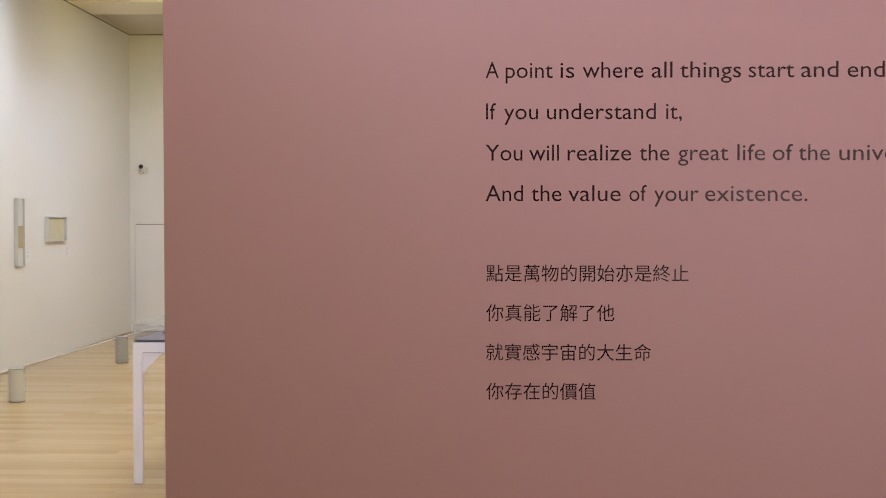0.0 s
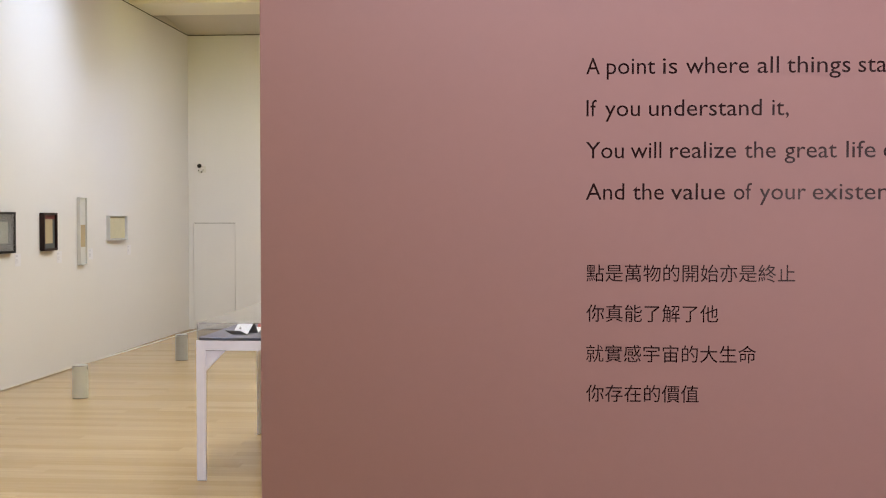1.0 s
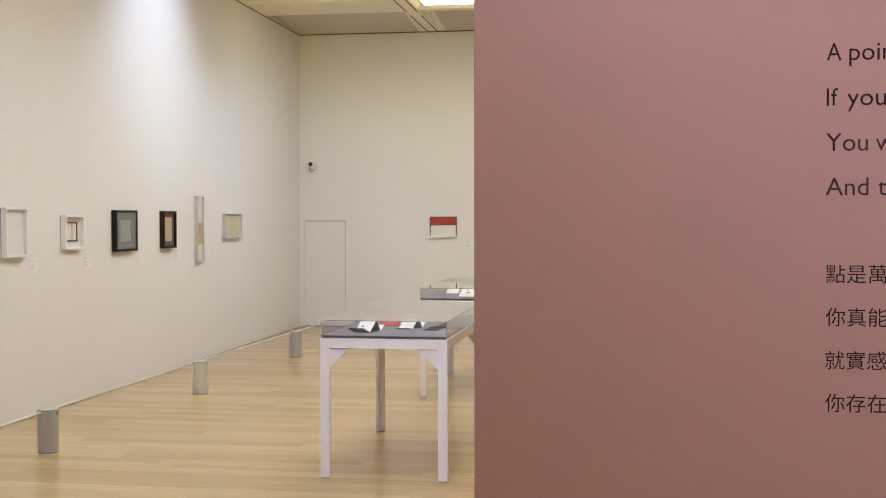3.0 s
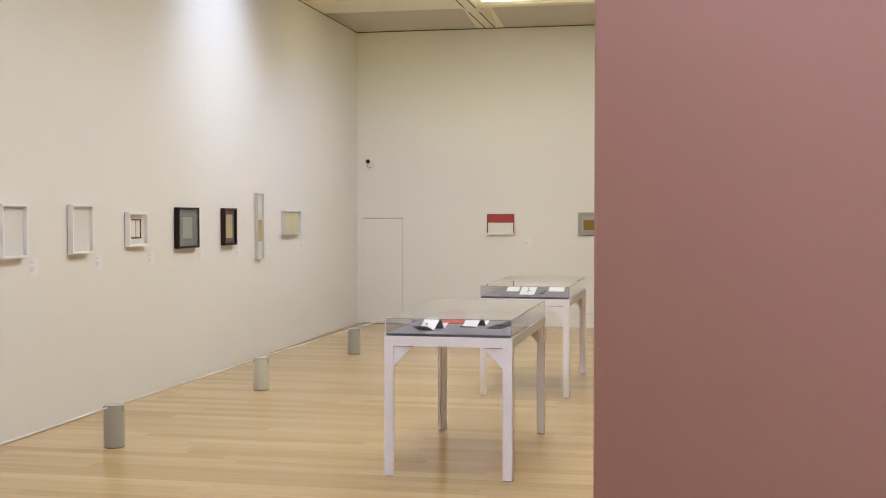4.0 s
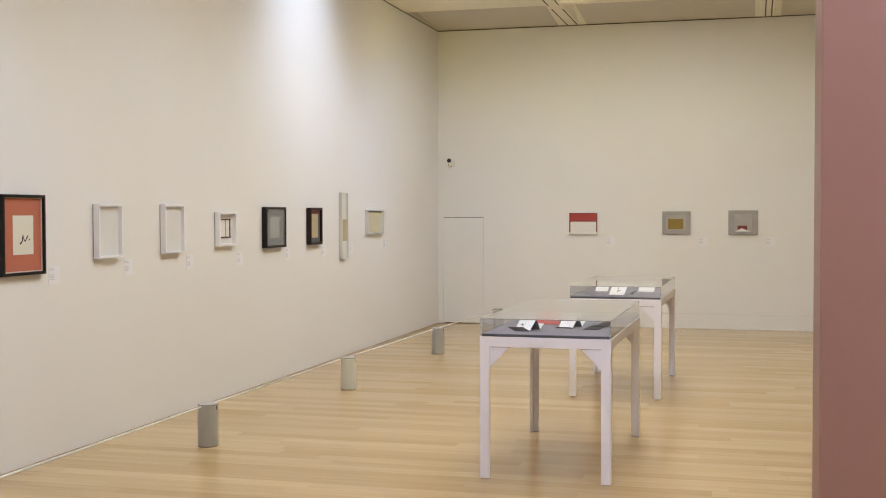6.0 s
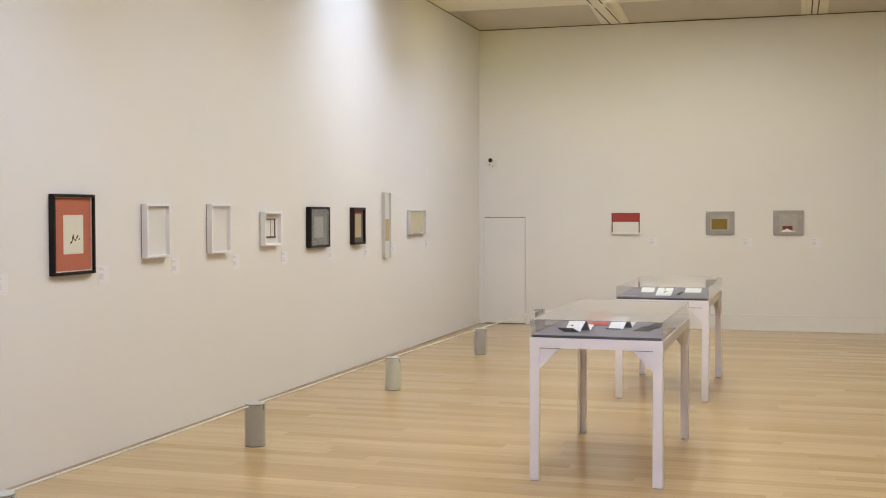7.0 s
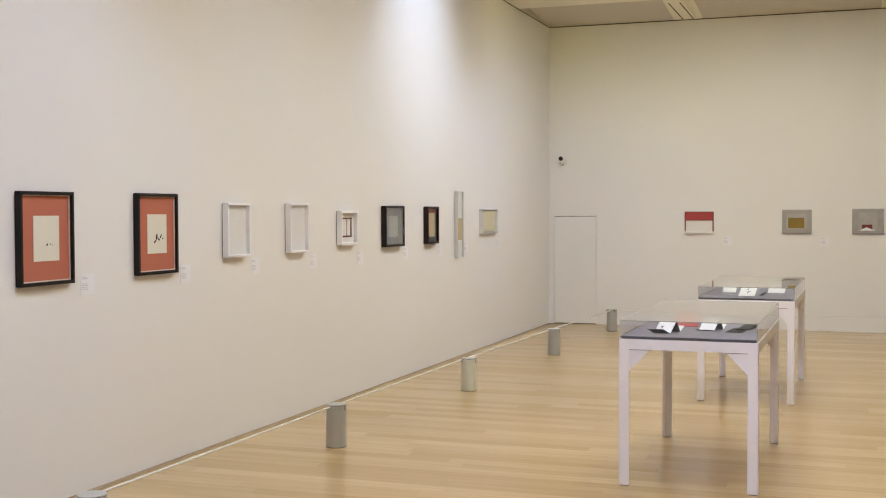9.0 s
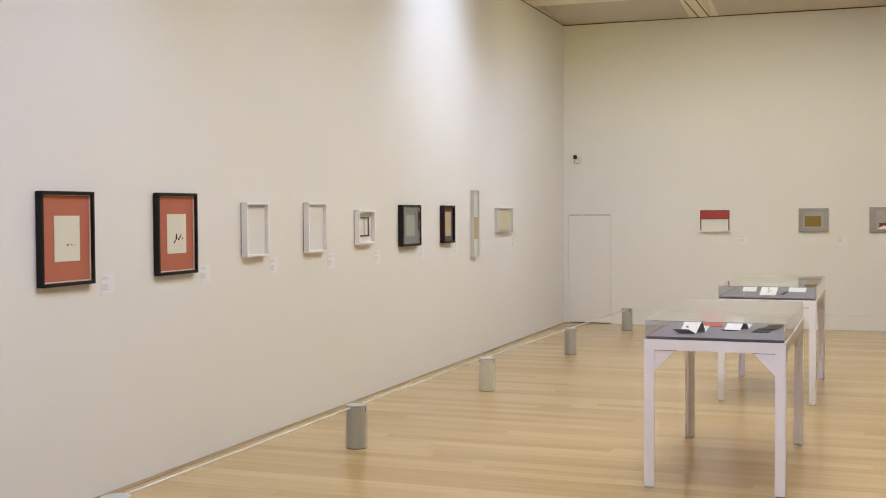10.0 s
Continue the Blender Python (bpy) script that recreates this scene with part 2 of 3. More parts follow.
for a, b in (((0, 0, 0), (ww, 0.06, 0.05)), ((0, 0, wh - 0.05), (ww, 0.06, wh)), ((0, 0, 0.05), (0.05, 0.06, wh - 0.05)), ((ww - 0.05, 0, 0.05), (ww, 0.06, wh - 0.05))):
    part("window_frame", box_mesh(a, b, 0.003), M_CEIL, window)
part("pane", box_mesh((0.05, 0.025, 0.05), (ww - 0.05, 0.031, wh - 0.05)), M_GLAZE, window, "clear glass").visible_shadow = False
structure("backdrop", box_mesh((OX0 - 2, YS - 1.6, -1), (OX1 + 2, YS - 1.5, 4.5)), M_DAY, "plain bright daylight outside the window")
structure("wall_east", box_mesh((XE, YS - 0.2, -0.1), (XE + 0.2, YW + 0.2, ZT)), M_WALL, "plain off-white side wall")

# free-standing pink partition
PX0, PX1, PY, PTH = -0.524, 4.2, 2.104, 0.16
structure("wall_partition", box_mesh((PX0, PY, 0.0), (PX1, PY + PTH, 3.3), 0.003), M_PINK, "matt dusty pink partition wall with black lettering")

# ceiling: soffit beams, sloped end panels, recessed cells
BAYS = [(XW, -3.37), (-3.15, -0.51), (-0.35, 2.20), (2.42, XE)]
ROWS_Y = [(12.6, 15.55), (8.8, 12.2), (5.0, 8.4), (1.2, 4.6), (-2.6, 0.8), (YS, -3.0)]
bm = bmesh.new()


def quad(*cs):
    return bm.faces.new([bm.verts.new(c) for c in cs])


for (a0, a1), (b0, b1) in zip(BAYS, BAYS[1:]):
    add_box(bm, (a1, YS, ZC), (b0, YW, ZC + 0.4))
YC = 16.46
for i, (x0, x1) in enumerate(BAYS):
    s0, s1 = (0.0 if i == 0 else 0.10), (0.0 if i == len(BAYS) - 1 else 0.10)
    # sloped panel against the end wall, coloured darker than the beams, with splayed sides
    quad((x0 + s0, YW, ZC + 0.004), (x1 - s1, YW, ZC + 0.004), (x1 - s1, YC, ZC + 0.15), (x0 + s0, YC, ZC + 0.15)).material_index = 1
    if s0:
        quad((x0, YW, ZC), (x0 + s0, YW, ZC + 0.004), (x0 + s0, YC, ZC + 0.15), (x0, YC, ZC))
    if s1:
        quad((x1, YW, ZC), (x1 - s1, YW, ZC + 0.004), (x1 - s1, YC, ZC + 0.15), (x1, YC, ZC))
    if i == 0:
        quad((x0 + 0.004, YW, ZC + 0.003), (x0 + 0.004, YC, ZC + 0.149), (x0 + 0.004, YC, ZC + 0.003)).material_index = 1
    # cross strip next to it
    add_box(bm, (x0, 15.55 if i == 0 else 16.28, ZC + 0.002), (x1, YC, ZC + 0.4))
    rows = ROWS_Y if i == 0 else [(12.6, 16.28)] + ROWS_Y[1:]
    for (y0, y1), nxt in zip(rows, rows[1:] + [None]):
        top = ZC + 0.30 if i == 0 else ZC + 0.16
        d = 0.12 if i else 0.25
        lo = [(x0, y0, ZC), (x1, y0, ZC), (x1, y1, ZC), (x0, y1, ZC)]
        hi = [(x0 + s0, y0 + d, top), (x1 - s1, y0 + d, top), (x1 - s1, y1 - d, top), (x0 + s0, y1 - d, top)]
        for k in [0, 2] + [1] * (s1 > 0) + [3] * (s0 > 0):
            quad(lo[k], lo[(k + 1) % 4], hi[(k + 1) % 4], hi[k])
        quad(*hi)
        if nxt:
            add_box(bm, (x0, nxt[1], ZC + 0.002), (x1, y0, ZC + 0.4))
bmesh.ops.recalc_face_normals(bm, faces=bm.faces)
add_box(bm, (XW - 0.2, YS - 0.2, ZC + 0.42), (XE + 0.2, YW + 0.2, ZT + 0.1))
ceiling = structure("ceiling", bm, M_CEIL, "cream coffered ceiling with beams and recessed panels")
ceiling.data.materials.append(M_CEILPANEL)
# near-black strips put the shade under the ceiling edge into colour
structure("trim_north", box_mesh((XW, YW - 0.006, ZC - 0.009), (XE, YW - 0.0005, ZC + 0.002)), M_BLACKGAP, "thin dark strip standing in for shade along the ceiling edge")
structure("trim_west", box_mesh((XW + 0.0005, YS, ZC - 0.007), (XW + 0.005, YW - 0.007, ZC + 0.002)), M_BLACKGAP, "thin dark strip standing in for shade along the ceiling edge")

# floor edge coloured browner along the foot of the west wall
structure("trim_floor", box_mesh((XW, YS, -0.002), (XW + 0.055, YW, 0.0025)), M_FLOORSTRIP, "narrow brown strip on the floor along the wall")

# black slots for lamp tracks in the beams
for bi, xs in enumerate(((-3.335, -3.185), (-0.468, -0.385), (2.25, 2.37))):
    track = thing("track_slot", pose(0, 0, 0), "pair of narrow black track slots in a ceiling beam", "lamp track", "track slots")
    for x in xs:
        for y0, y1 in ((16.75, 18.15), (13.0, 16.45), (9.0, 12.6), (5.0, 8.6), (1.0, 4.6)):
            part("slot", box_mesh((x - 0.008, y0, ZC - 0.003), (x + 0.008, y1, ZC + 0.01)), M_JOINT, track)

# luminous ceiling panels
PANELS = [(x0, x1, y0, y1, ZC + 0.035) for x0, x1 in BAYS[1:2] for y0, y1 in [(12.6, 16.28)] + ROWS_Y[1:5] if y1 != 4.6]
for x0, x1, y0, y1, zp in PANELS:
    p = thing("ceiling_light", pose((x0 + x1) / 2, (y0 + y1) / 2, zp), "glowing white diffuser panel recessed in the ceiling", "ceiling light", "ceiling lights")
    hx, hy = (x1 - x0) / 2 - 0.10, (y1 - y0) / 2 - 0.10
    part("diffuser", box_mesh((-hx, -hy, 0), (hx, hy, 0.02), 0.008), M_GLOW, p)
    bm = bmesh.new()
    for s in (-1, 1):
        add_box(bm, (s * hx - 0.02, -hy - 0.02, -0.015), (s * hx + 0.02, hy + 0.02, 0.025), 0.004)
        add_box(bm, (-hx, s * hy - 0.02, -0.014), (hx, s * hy + 0.02, 0.024), 0.004)
    part("trim_frame", bm, M_CEIL, p)


# lamps hung unseen from the ceiling: cool ones low on the walls, warm ones high in the far corner
def spotlight(x, y, tx, ty, tz, watts, angle, blend, colour):
    t = thing("track_spotlight", pose(x, y, ZC), "unseen pale cylindrical spotlight hanging from the ceiling", "spotlight", "track spotlights")
    eye, to = Vector((0, 0, -0.12)), Vector((tx - x, ty - y, tz - ZC))
    way = (to - eye).normalized()
    bm = bmesh.new()
    add_tube(bm, (0, 0, 0), eye, 0.012)
    part("stem", bm, M_LAMPBLACK, t)
    q = way.to_track_quat("Z", "Y").to_matrix().to_4x4()
    bm = bmesh.new()
    bmesh.ops.create_cone(bm, cap_ends=False, segments=20, radius1=0.045, radius2=0.05, depth=0.16, matrix=Matrix.Translation(eye) @ q)
    bmesh.ops.create_circle(bm, cap_ends=True, segments=20, radius=0.045, matrix=Matrix.Translation(eye) @ q @ Matrix.Translation((0, 0, -0.08)))
    part("housing", bm, M_LAMPBLACK, t)
    lamp = bpy.data.lights.new("spot_lamp", "SPOT")
    lamp.energy, lamp.spot_size, lamp.spot_blend, lamp.shadow_soft_size = watts, radians(angle), blend, 0.17
    lamp.color = colour
    lo = new("spot_lamp", lamp)
    lo.matrix_basis = look(eye + way * 0.09, to)
    lo.parent = t


LAMP_WHITE = (0.63, 0.765, 1.2)
spotlight(XW + 1.7, 12.55, XW, 12.55, 3.75, SPOT_WATTS, 90, 1.0, (0.76, 0.88, 1.12))
for y, share in ((4.0, 3.1), (6.4, 1.95), (9.0, 0.75), (11.4, 0.75), (13.8, 1.5)):
    spotlight(-3.26, y, XW, y, 0.2 if y < 10 else 0.9, WASH_WATTS * share, 92, 1.0, LAMP_WHITE)
spotlight(-3.26, 13.9, XW, 17.0, 1.0, WASH_WATTS * 1.5, 84, 1.0, LAMP_WHITE)
# warm lamp added, with no known source, to yellow the upper corner
spotlight(-3.26, 13.5, XW, 16.6, 4.3, WASH_WATTS * 0.75, 66, 1.0, (1.0, 0.92, 0.2))
for x, share in ((-3.26, 2.1), (-0.43, 1.1), (2.31, 0.9)):
    spotlight(x, 13.9, x - 1.0, YW, 1.1, WASH_WATTS * share * 0.68, 74, 1.0, (0.85, 0.86, 0.78))
    # yellow lamp added only to tint the top of the end wall
    spotlight(x, 13.2, x - 0.6, YW, 4.3, WASH_WATTS * share * 0.72, 52, 1.0, (1.0, 0.91, 0.16))
spotlight(-0.43, -1.8, 0.66, PY, 2.85, WASH_WATTS * 13.7, 50, 1.0, (0.80, 0.80, 1.01))
# fill lamp added to brighten the table fronts
spotlight(-1.9, 1.0, -1.88, 9.3, 0.6, WASH_WATTS * 10.0, 34, 1.0, (0.70, 0.76, 1.14))


# ---- display tables ----
def display_table(x0, y0, turn, w, d, label):
    """White table on legs of two boards set in an L, with corner brackets, a grey board and a clear case over the board."""
    h, leg, ply, apron, c = 0.917, 0.062, 0.019, 0.064, 0.002
    t = thing("display_table", pose(x0, y0, 0, 0, 0, turn), label, "display table", "display tables")
    for x, sx in ((0, 1), (w, -1)):
        for y, sy in ((0, 1), (d, -1)):
            ell = [(c, 0), (leg, 0), (leg, ply - c), (leg - c, ply), (ply, ply), (ply, leg - c), (ply - c, leg), (0, leg), (0, c)]
            l = part("leg", add_prism(bmesh.new(), [(x + sx * u, y + sy * v) for u, v in ell], 0.003, h), M_TABLE, t)
            pad = [(0.004, 0.004), (leg - 0.006, 0.004), (leg - 0.006, ply - 0.003), (ply - 0.003, ply - 0.003), (ply - 0.003, leg - 0.006), (0.004, leg - 0.006)]
            part("foot_pad", add_prism(bmesh.new(), [(x + sx * u, y + sy * v) for u, v in pad], 0, 0.0035), M_BLACKGAP, l, "dark foot pad")
    for y in (0, d - ply):
        part("apron", box_mesh((leg, y, h - apron), (w - leg, y + ply, h)), M_TABLE, t)
    for x in (0, w - ply):
        part("apron", box_mesh((x, leg, h - apron), (x + ply, d - leg, h)), M_TABLE, t)
    zb = h - apron
    # dark strip fills the joint above each bracket in place of its shade
    for xa, s in ((leg, 1), (w - leg, -1)):
        for ya in (0.011, d - 0.033):
            b = part("corner_bracket", add_prism(bmesh.new(), [(xa, zb - 0.0045), (xa + s * 0.125, zb - 0.0045), (xa, zb - 0.135)], ya, ya + 0.022, axis=1), M_TABLE, t)
            part("gap", box_mesh((min(xa, xa + s * 0.13), ya + 0.002, zb - 0.0048), (max(xa, xa + s * 0.13), ya + 0.021, zb + 0.0005)), M_JOINT, b, "dark joint")
    for ya, s in ((leg, 1), (d - leg, -1)):
        for xa in (0.011, w - 0.033):
            b = part("corner_bracket", add_prism(bmesh.new(), [(ya, zb - 0.0045), (ya + s * 0.125, zb - 0.0045), (ya, zb - 0.135)], xa, xa + 0.022, axis=0), M_TABLE, t)
            part("gap", box_mesh((xa + 0.002, min(ya, ya + s * 0.13), zb - 0.0048), (xa + 0.021, max(ya, ya + s * 0.13), zb + 0.0005)), M_JOINT, b, "dark joint")
    part("tabletop", box_mesh((ply + 0.001, ply + 0.001, h - 0.02), (w - ply - 0.001, d - ply - 0.001, h - 0.002)), M_TABLE, t)
    board = part("board", box_mesh((0.012, 0.012, h), (w - 0.012, d - 0.012, h + 0.016), 0.002), M_FELT_EDGE, t, "dark edged display board")
    part("felt", box_mesh((0.014, 0.014, h + 0.0155), (w - 0.014, d - 0.014, h + 0.019)), M_FELT, board, "grey felt surface")
    # clear case: four upright panes and a lid that bows up a little
    g, zt, k, e = 0.008, h + 0.112, 0.004, 0.007
    for a, b in (((g, g - k, h), (w - g, g, zt)), ((g, d - g, h), (w - g, d - g + k, zt)), ((g - k, g, h), (g, d - g, zt)), ((w - g, g, h), (w - g + k, d - g, zt))):
        part("case_pane", box_mesh(a, b), M_ACRYLIC, t, "clear acrylic pane").visible_shadow = False
    bm = box_mesh((g, g, zt), (w - g, d - g, zt + k))
    for v in bm.verts:
        v.co.z += 0.006 * (v.co.y > d / 2)
    part("case_lid", bm, M_ACRYLIC, t, "clear acrylic lid").visible_shadow = False
    lines = [((x, y, h + 0.0002), (x + e, y + e, zt)) for x in (g - k - 0.001, w - g - 0.002) for y in (g - k - 0.001, d - g - 0.002)]
    lines += [((g - k - 0.001, y, zt), (w - g + k + 0.001, y + e, zt + k + 0.001 + up)) for y, up in ((g - k - 0.001, 0), (d - g - 0.002, 0.006))]
    lines += [((x, g + 0.003, zt - 0.001), (x + e, d - g - 0.003, zt + k)) for x in (g - k - 0.001, w - g - 0.002)]
    for a, b in lines:
        part("case_edge", box_mesh(a, b), M_EDGE, t, "pale polished acrylic edge").visible_shadow = False
    return t, h + 0.019


table_front, ZF = display_table(-2.301, 7.948, -0.6, 0.842, 1.685, "white painted display table with clear case holding folded cards")
table_back, ZF = display_table(-2.260, 11.412, -0.6, 0.842, 1.675, "white painted display table with clear case holding white sheets")


def add_panel(bm, corners, thick):
    """A thin card with four corners, thickened along its normal."""
    cs = [Vector(c) for c in corners]
    n = (cs[1] - cs[0]).cross(cs[3] - cs[0]).normalized() * thick
    lo = [bm.verts.new(c) for c in cs]
    hi = [bm.verts.new(c + n) for c in cs]
    bm.faces.new(lo[::-1])
    bm.faces.new(hi)
    for i in range(4):
        bm.faces.new((lo[i], lo[(i + 1) % 4], hi[(i + 1) % 4], hi[i]))
    return bm


def folded_card(x, y, turn, width, flap, label, dot):
    """A concertina card standing in a zigzag: front flap and back fold coloured dark as shaded sides, white face
    leaning back between them, white tail.
    """
    t = thing("folded_card", pose(x, y, ZF, 0, 0, turn), label, "card", "cards in the case")
    w, s = width, 0.022
    if flap:
        part("front_flap", add_panel(bmesh.new(), [(-0.035, -0.03, 0.030), (w - 0.035, -0.03, 0.030), (w, 0.012, 0.001), (0, 0.012, 0.001)], 0.0015), M_SHADEDCARD, t, "front flap coloured dark as its shaded side")
    else:
        # low dark flap carries the shadow under the white face
        part("front_flap", add_panel(bmesh.new(), [(-0.014, -0.012, 0.008), (w - 0.014, -0.012, 0.008), (w, 0.012, 0.001), (0, 0.012, 0.001)], 0.0015), M_DARKCARD, t, "low flap coloured dark for the shadow at the card's foot")
    face = part("front_face", add_panel(bmesh.new(), [(0, 0.014, 0.001), (w, 0.014, 0.001), (w + s, 0.10, 0.076), (s, 0.10, 0.076)], 0.0015), M_PAPER, t)
    part("back_fold", add_panel(bmesh.new(), [(s, 0.102, 0.076), (w + s, 0.102, 0.076), (w + s + 0.012, 0.145, 0.002), (s + 0.012, 0.145, 0.002)], 0.0015), M_SHADEDCARD, t, "inner fold coloured dark as if in shade")
    part("tail", add_panel(bmesh.new(), [(s + 0.013, 0.147, 0.002), (w + s + 0.013, 0.147, 0.002), (w + s + 0.028, 0.20, 0.035), (s + 0.028, 0.20, 0.035)], 0.0015), M_PAPER, t)
    if dot:
        bm = bmesh.new()
        m = Matrix.Translation((w * 0.42, 0.055, 0.0385)) @ Euler((math.atan2(0.075, 0.086), 0, 0)).to_matrix().to_4x4()
        bmesh.ops.create_cone(bm, cap_ends=True, segments=16, radius1=0.0075, radius2=0.0075, depth=0.002, matrix=m)
        part("ink_dot", bm, M_INK, face, "round black ink dot")
    return t


def flat_sheet(name, x, y, turn, w, d, mat, label, category, tilt=0.0, lift=0.0, marks=()):
    t = thing(name, pose(x, y, ZF + lift, tilt, 0, turn), label, category)
    sheet = part("sheet", box_mesh((0, 0, 0), (w, d, 0.003), 0.001), mat, t)
    for u, v, a, b in marks:
        part("ink_mark", box_mesh((u, v, 0.0025), (u + a, v + b, 0.0042)), M_INK, sheet, "black ink stroke")
    return t


folded_card(-2.120, 8.15, -4, 0.105, True, "white folded card with a black dot and shade-coloured flap", True)
folded_card(-1.872, 8.40, -4, 0.10, False, "white folded card standing open on grey felt", False)
flat_sheet("booklet", -2.058, 8.625, 7, 0.155, 0.40, M_RED, "long red booklet leaning back on grey felt", "booklet", tilt=8.5, lift=0.002)
flat_sheet("booklet", -1.695, 8.35, -5, 0.105, 0.30, M_DARKCARD, "dark grey booklet lying on grey felt", "booklet")
flat_sheet("booklet", -1.645, 8.52, -5, 0.095, 0.52, M_DARKCARD, "dark grey booklet lying beside another on felt", "booklet", lift=0.004)
flat_sheet("paper_sheet", -2.115, 12.12, -3, 0.125, 0.20, M_PAPER, "white sheet propped on grey felt in the case", "paper sheet", tilt=26, lift=0.002)
flat_sheet("paper_sheet", -1.925, 11.67, -5, 0.145, 0.24, M_PAPER, "white sheet with black ink strokes on grey felt", "paper sheet", tilt=22, lift=0.002,
           marks=((0.068, 0.055, 0.010, 0.030), (0.074, 0.080, 0.026, 0.011), (0.060, 0.125, 0.013, 0.022), (0.040, 0.175, 0.018, 0.008)))
flat_sheet("paper_sheet", -1.700, 12.16, -4, 0.155, 0.20, M_PAPER, "plain white sheet propped on grey felt", "paper sheet", tilt=26, lift=0.002)
flat_sheet("booklet", -1.745, 11.80, -20, 0.03, 0.10, M_DARKCARD, "small dark folded slip on grey felt", "booklet", tilt=14)
# pale sheet modelled in place of a reflection of the case's front edge
flat_sheet("acrylic_strip", -2.235, 11.56, 0, 0.15, 0.03, M_POSTCAP, "pale strip standing in for a reflection on the felt", "strip")


# ---- barrier posts and cord ----
POSTS = [(-4.485, 5.60), (-4.485, 8.48), (-4.41, 11.34), (-4.325, 14.33), (-4.22, 17.31), (1.60, 17.34)]
PH, PR = 0.314, 0.074


def d_outline(r, flat, n=44):
    """Outline of a post: round in front, cut flat on its back."""
    pts = [(r * math.cos(a), r * math.sin(a)) for a in [2 * math.pi * i / n for i in range(n)]]
    return [(max(u, -flat), v) for u, v in pts]


def barrier_post():
    t = thing("barrier_post", pose(0, 0, 0), "low grey metal barrier post with pale cap, holding a white cord", "barrier post", "barrier posts")
    bm = add_prism(bmesh.new(), d_outline(PR, PR * 0.93), 0.004, PH - 0.008)
    bmesh.ops.bevel(bm, geom=[e for e in bm.edges if abs(e.verts[0].co.z - e.verts[1].co.z) < 1e-5], offset=0.002, segments=1, affect="EDGES")
    part("shell", bm, M_POST, t, smooth=False)
    part("base_ring", add_prism(bmesh.new(), d_outline(PR - 0.001, PR * 0.93 - 0.001), 0, 0.0042), M_JOINT, t, "dark base ring")
    part("top_cap", add_prism(bmesh.new(), d_outline(PR - 0.001, PR * 0.93 - 0.001), PH - 0.0065, PH), M_POSTCAP, t, "pale grey cap")
    part("cap_joint", add_prism(bmesh.new(), d_outline(PR - 0.0008, PR * 0.93 - 0.0008), PH - 0.0085, PH - 0.0065), M_BLACKGAP, t, "thin dark joint")
    part("cord_slot", box_mesh((PR * 0.88, -0.013, PH - 0.045), (PR * 1.005, -0.003, PH - 0.013)), M_BLACKGAP, t, "dark slot")
    part("cord_clip", box_mesh((-0.055, -PR + 0.004, PH - 0.034), (-0.033, -PR + 0.045, PH - 0.0095), 0.003), M_POSTCAP, t, "pale clip")
    part("cord_clip", box_mesh((-0.055, PR - 0.045, PH - 0.034), (-0.033, PR - 0.004, PH - 0.0095), 0.003), M_POSTCAP, t, "pale clip")
    return t


def cord(post, a, b, sag, r=0.0065):
    """An elastic cord from a to b, hung on a post."""
    bm = bmesh.new()
    rings, n, sides = [], 12, 8
    a, b = Vector(a), Vector(b)
    side = (b - a).cross(Vector((0, 0, 1))).normalized()
    for k in range(n + 1):
        f = k / n
        c = a.lerp(b, f) - Vector((0, 0, sag * 4 * f * (1 - f)))
        rings.append([bm.verts.new(post.matrix_basis.inverted() @ (c + r * (math.cos(2 * math.pi * i / sides) * side + math.sin(2 * math.pi * i / sides) * Vector((0, 0, 1))))) for i in range(sides)])
    for p, q in zip(rings, rings[1:]):
        for i in range(sides):
            bm.faces.new((p[i], p[(i + 1) % sides], q[(i + 1) % sides], q[i]))
    part("cord", bm, M_CORD, post, "thin white elastic cord", smooth=True)


first_post = barrier_post()
first_post.matrix_basis = pose(*POSTS[0], 0)
line = [first_post] + [copy_thing(first_post, pose(x, y, 0, 0, 0, turn)) for (x, y), turn in zip(POSTS[1:], (1.5, -2, 1, -45, -90))]
pale_post = line[2]
tagged(pale_post, "low pale cream metal barrier post holding a white cord", "barrier post", "barrier posts")
for ob in pale_post.children:
    if ob.name.startswith("shell"):
        ob.data = ob.data.copy()
        ob.data.materials[0] = M_POSTPALE
ZR = PH - 0.016
SIDE = dict(zip([p[0] for p in POSTS], (0.055, -0.02, -0.06, -0.05, 0.0, 0.0)))
for post, (xa, ya), (xb, yb) in zip(line, POSTS, POSTS[1:]):
    cord(post, (xa + SIDE[xa], ya, ZR), (xb + SIDE[xb], yb, ZR), 0.003)
cord(first_post, (POSTS[0][0] - 0.05, YS + 0.02, ZR), (POSTS[0][0] + 0.055, POSTS[0][1], ZR), 0.003, 0.006)


# ---- pictures ----
# In a picture's own space x runs along the wall, z up and -y out of the wall; its origin is the lower corner on the wall.
def west(y, z):
    return pose(XW, y, z, 0, 0, 90)


def north(x, z):
    return pose(x, YW, z)


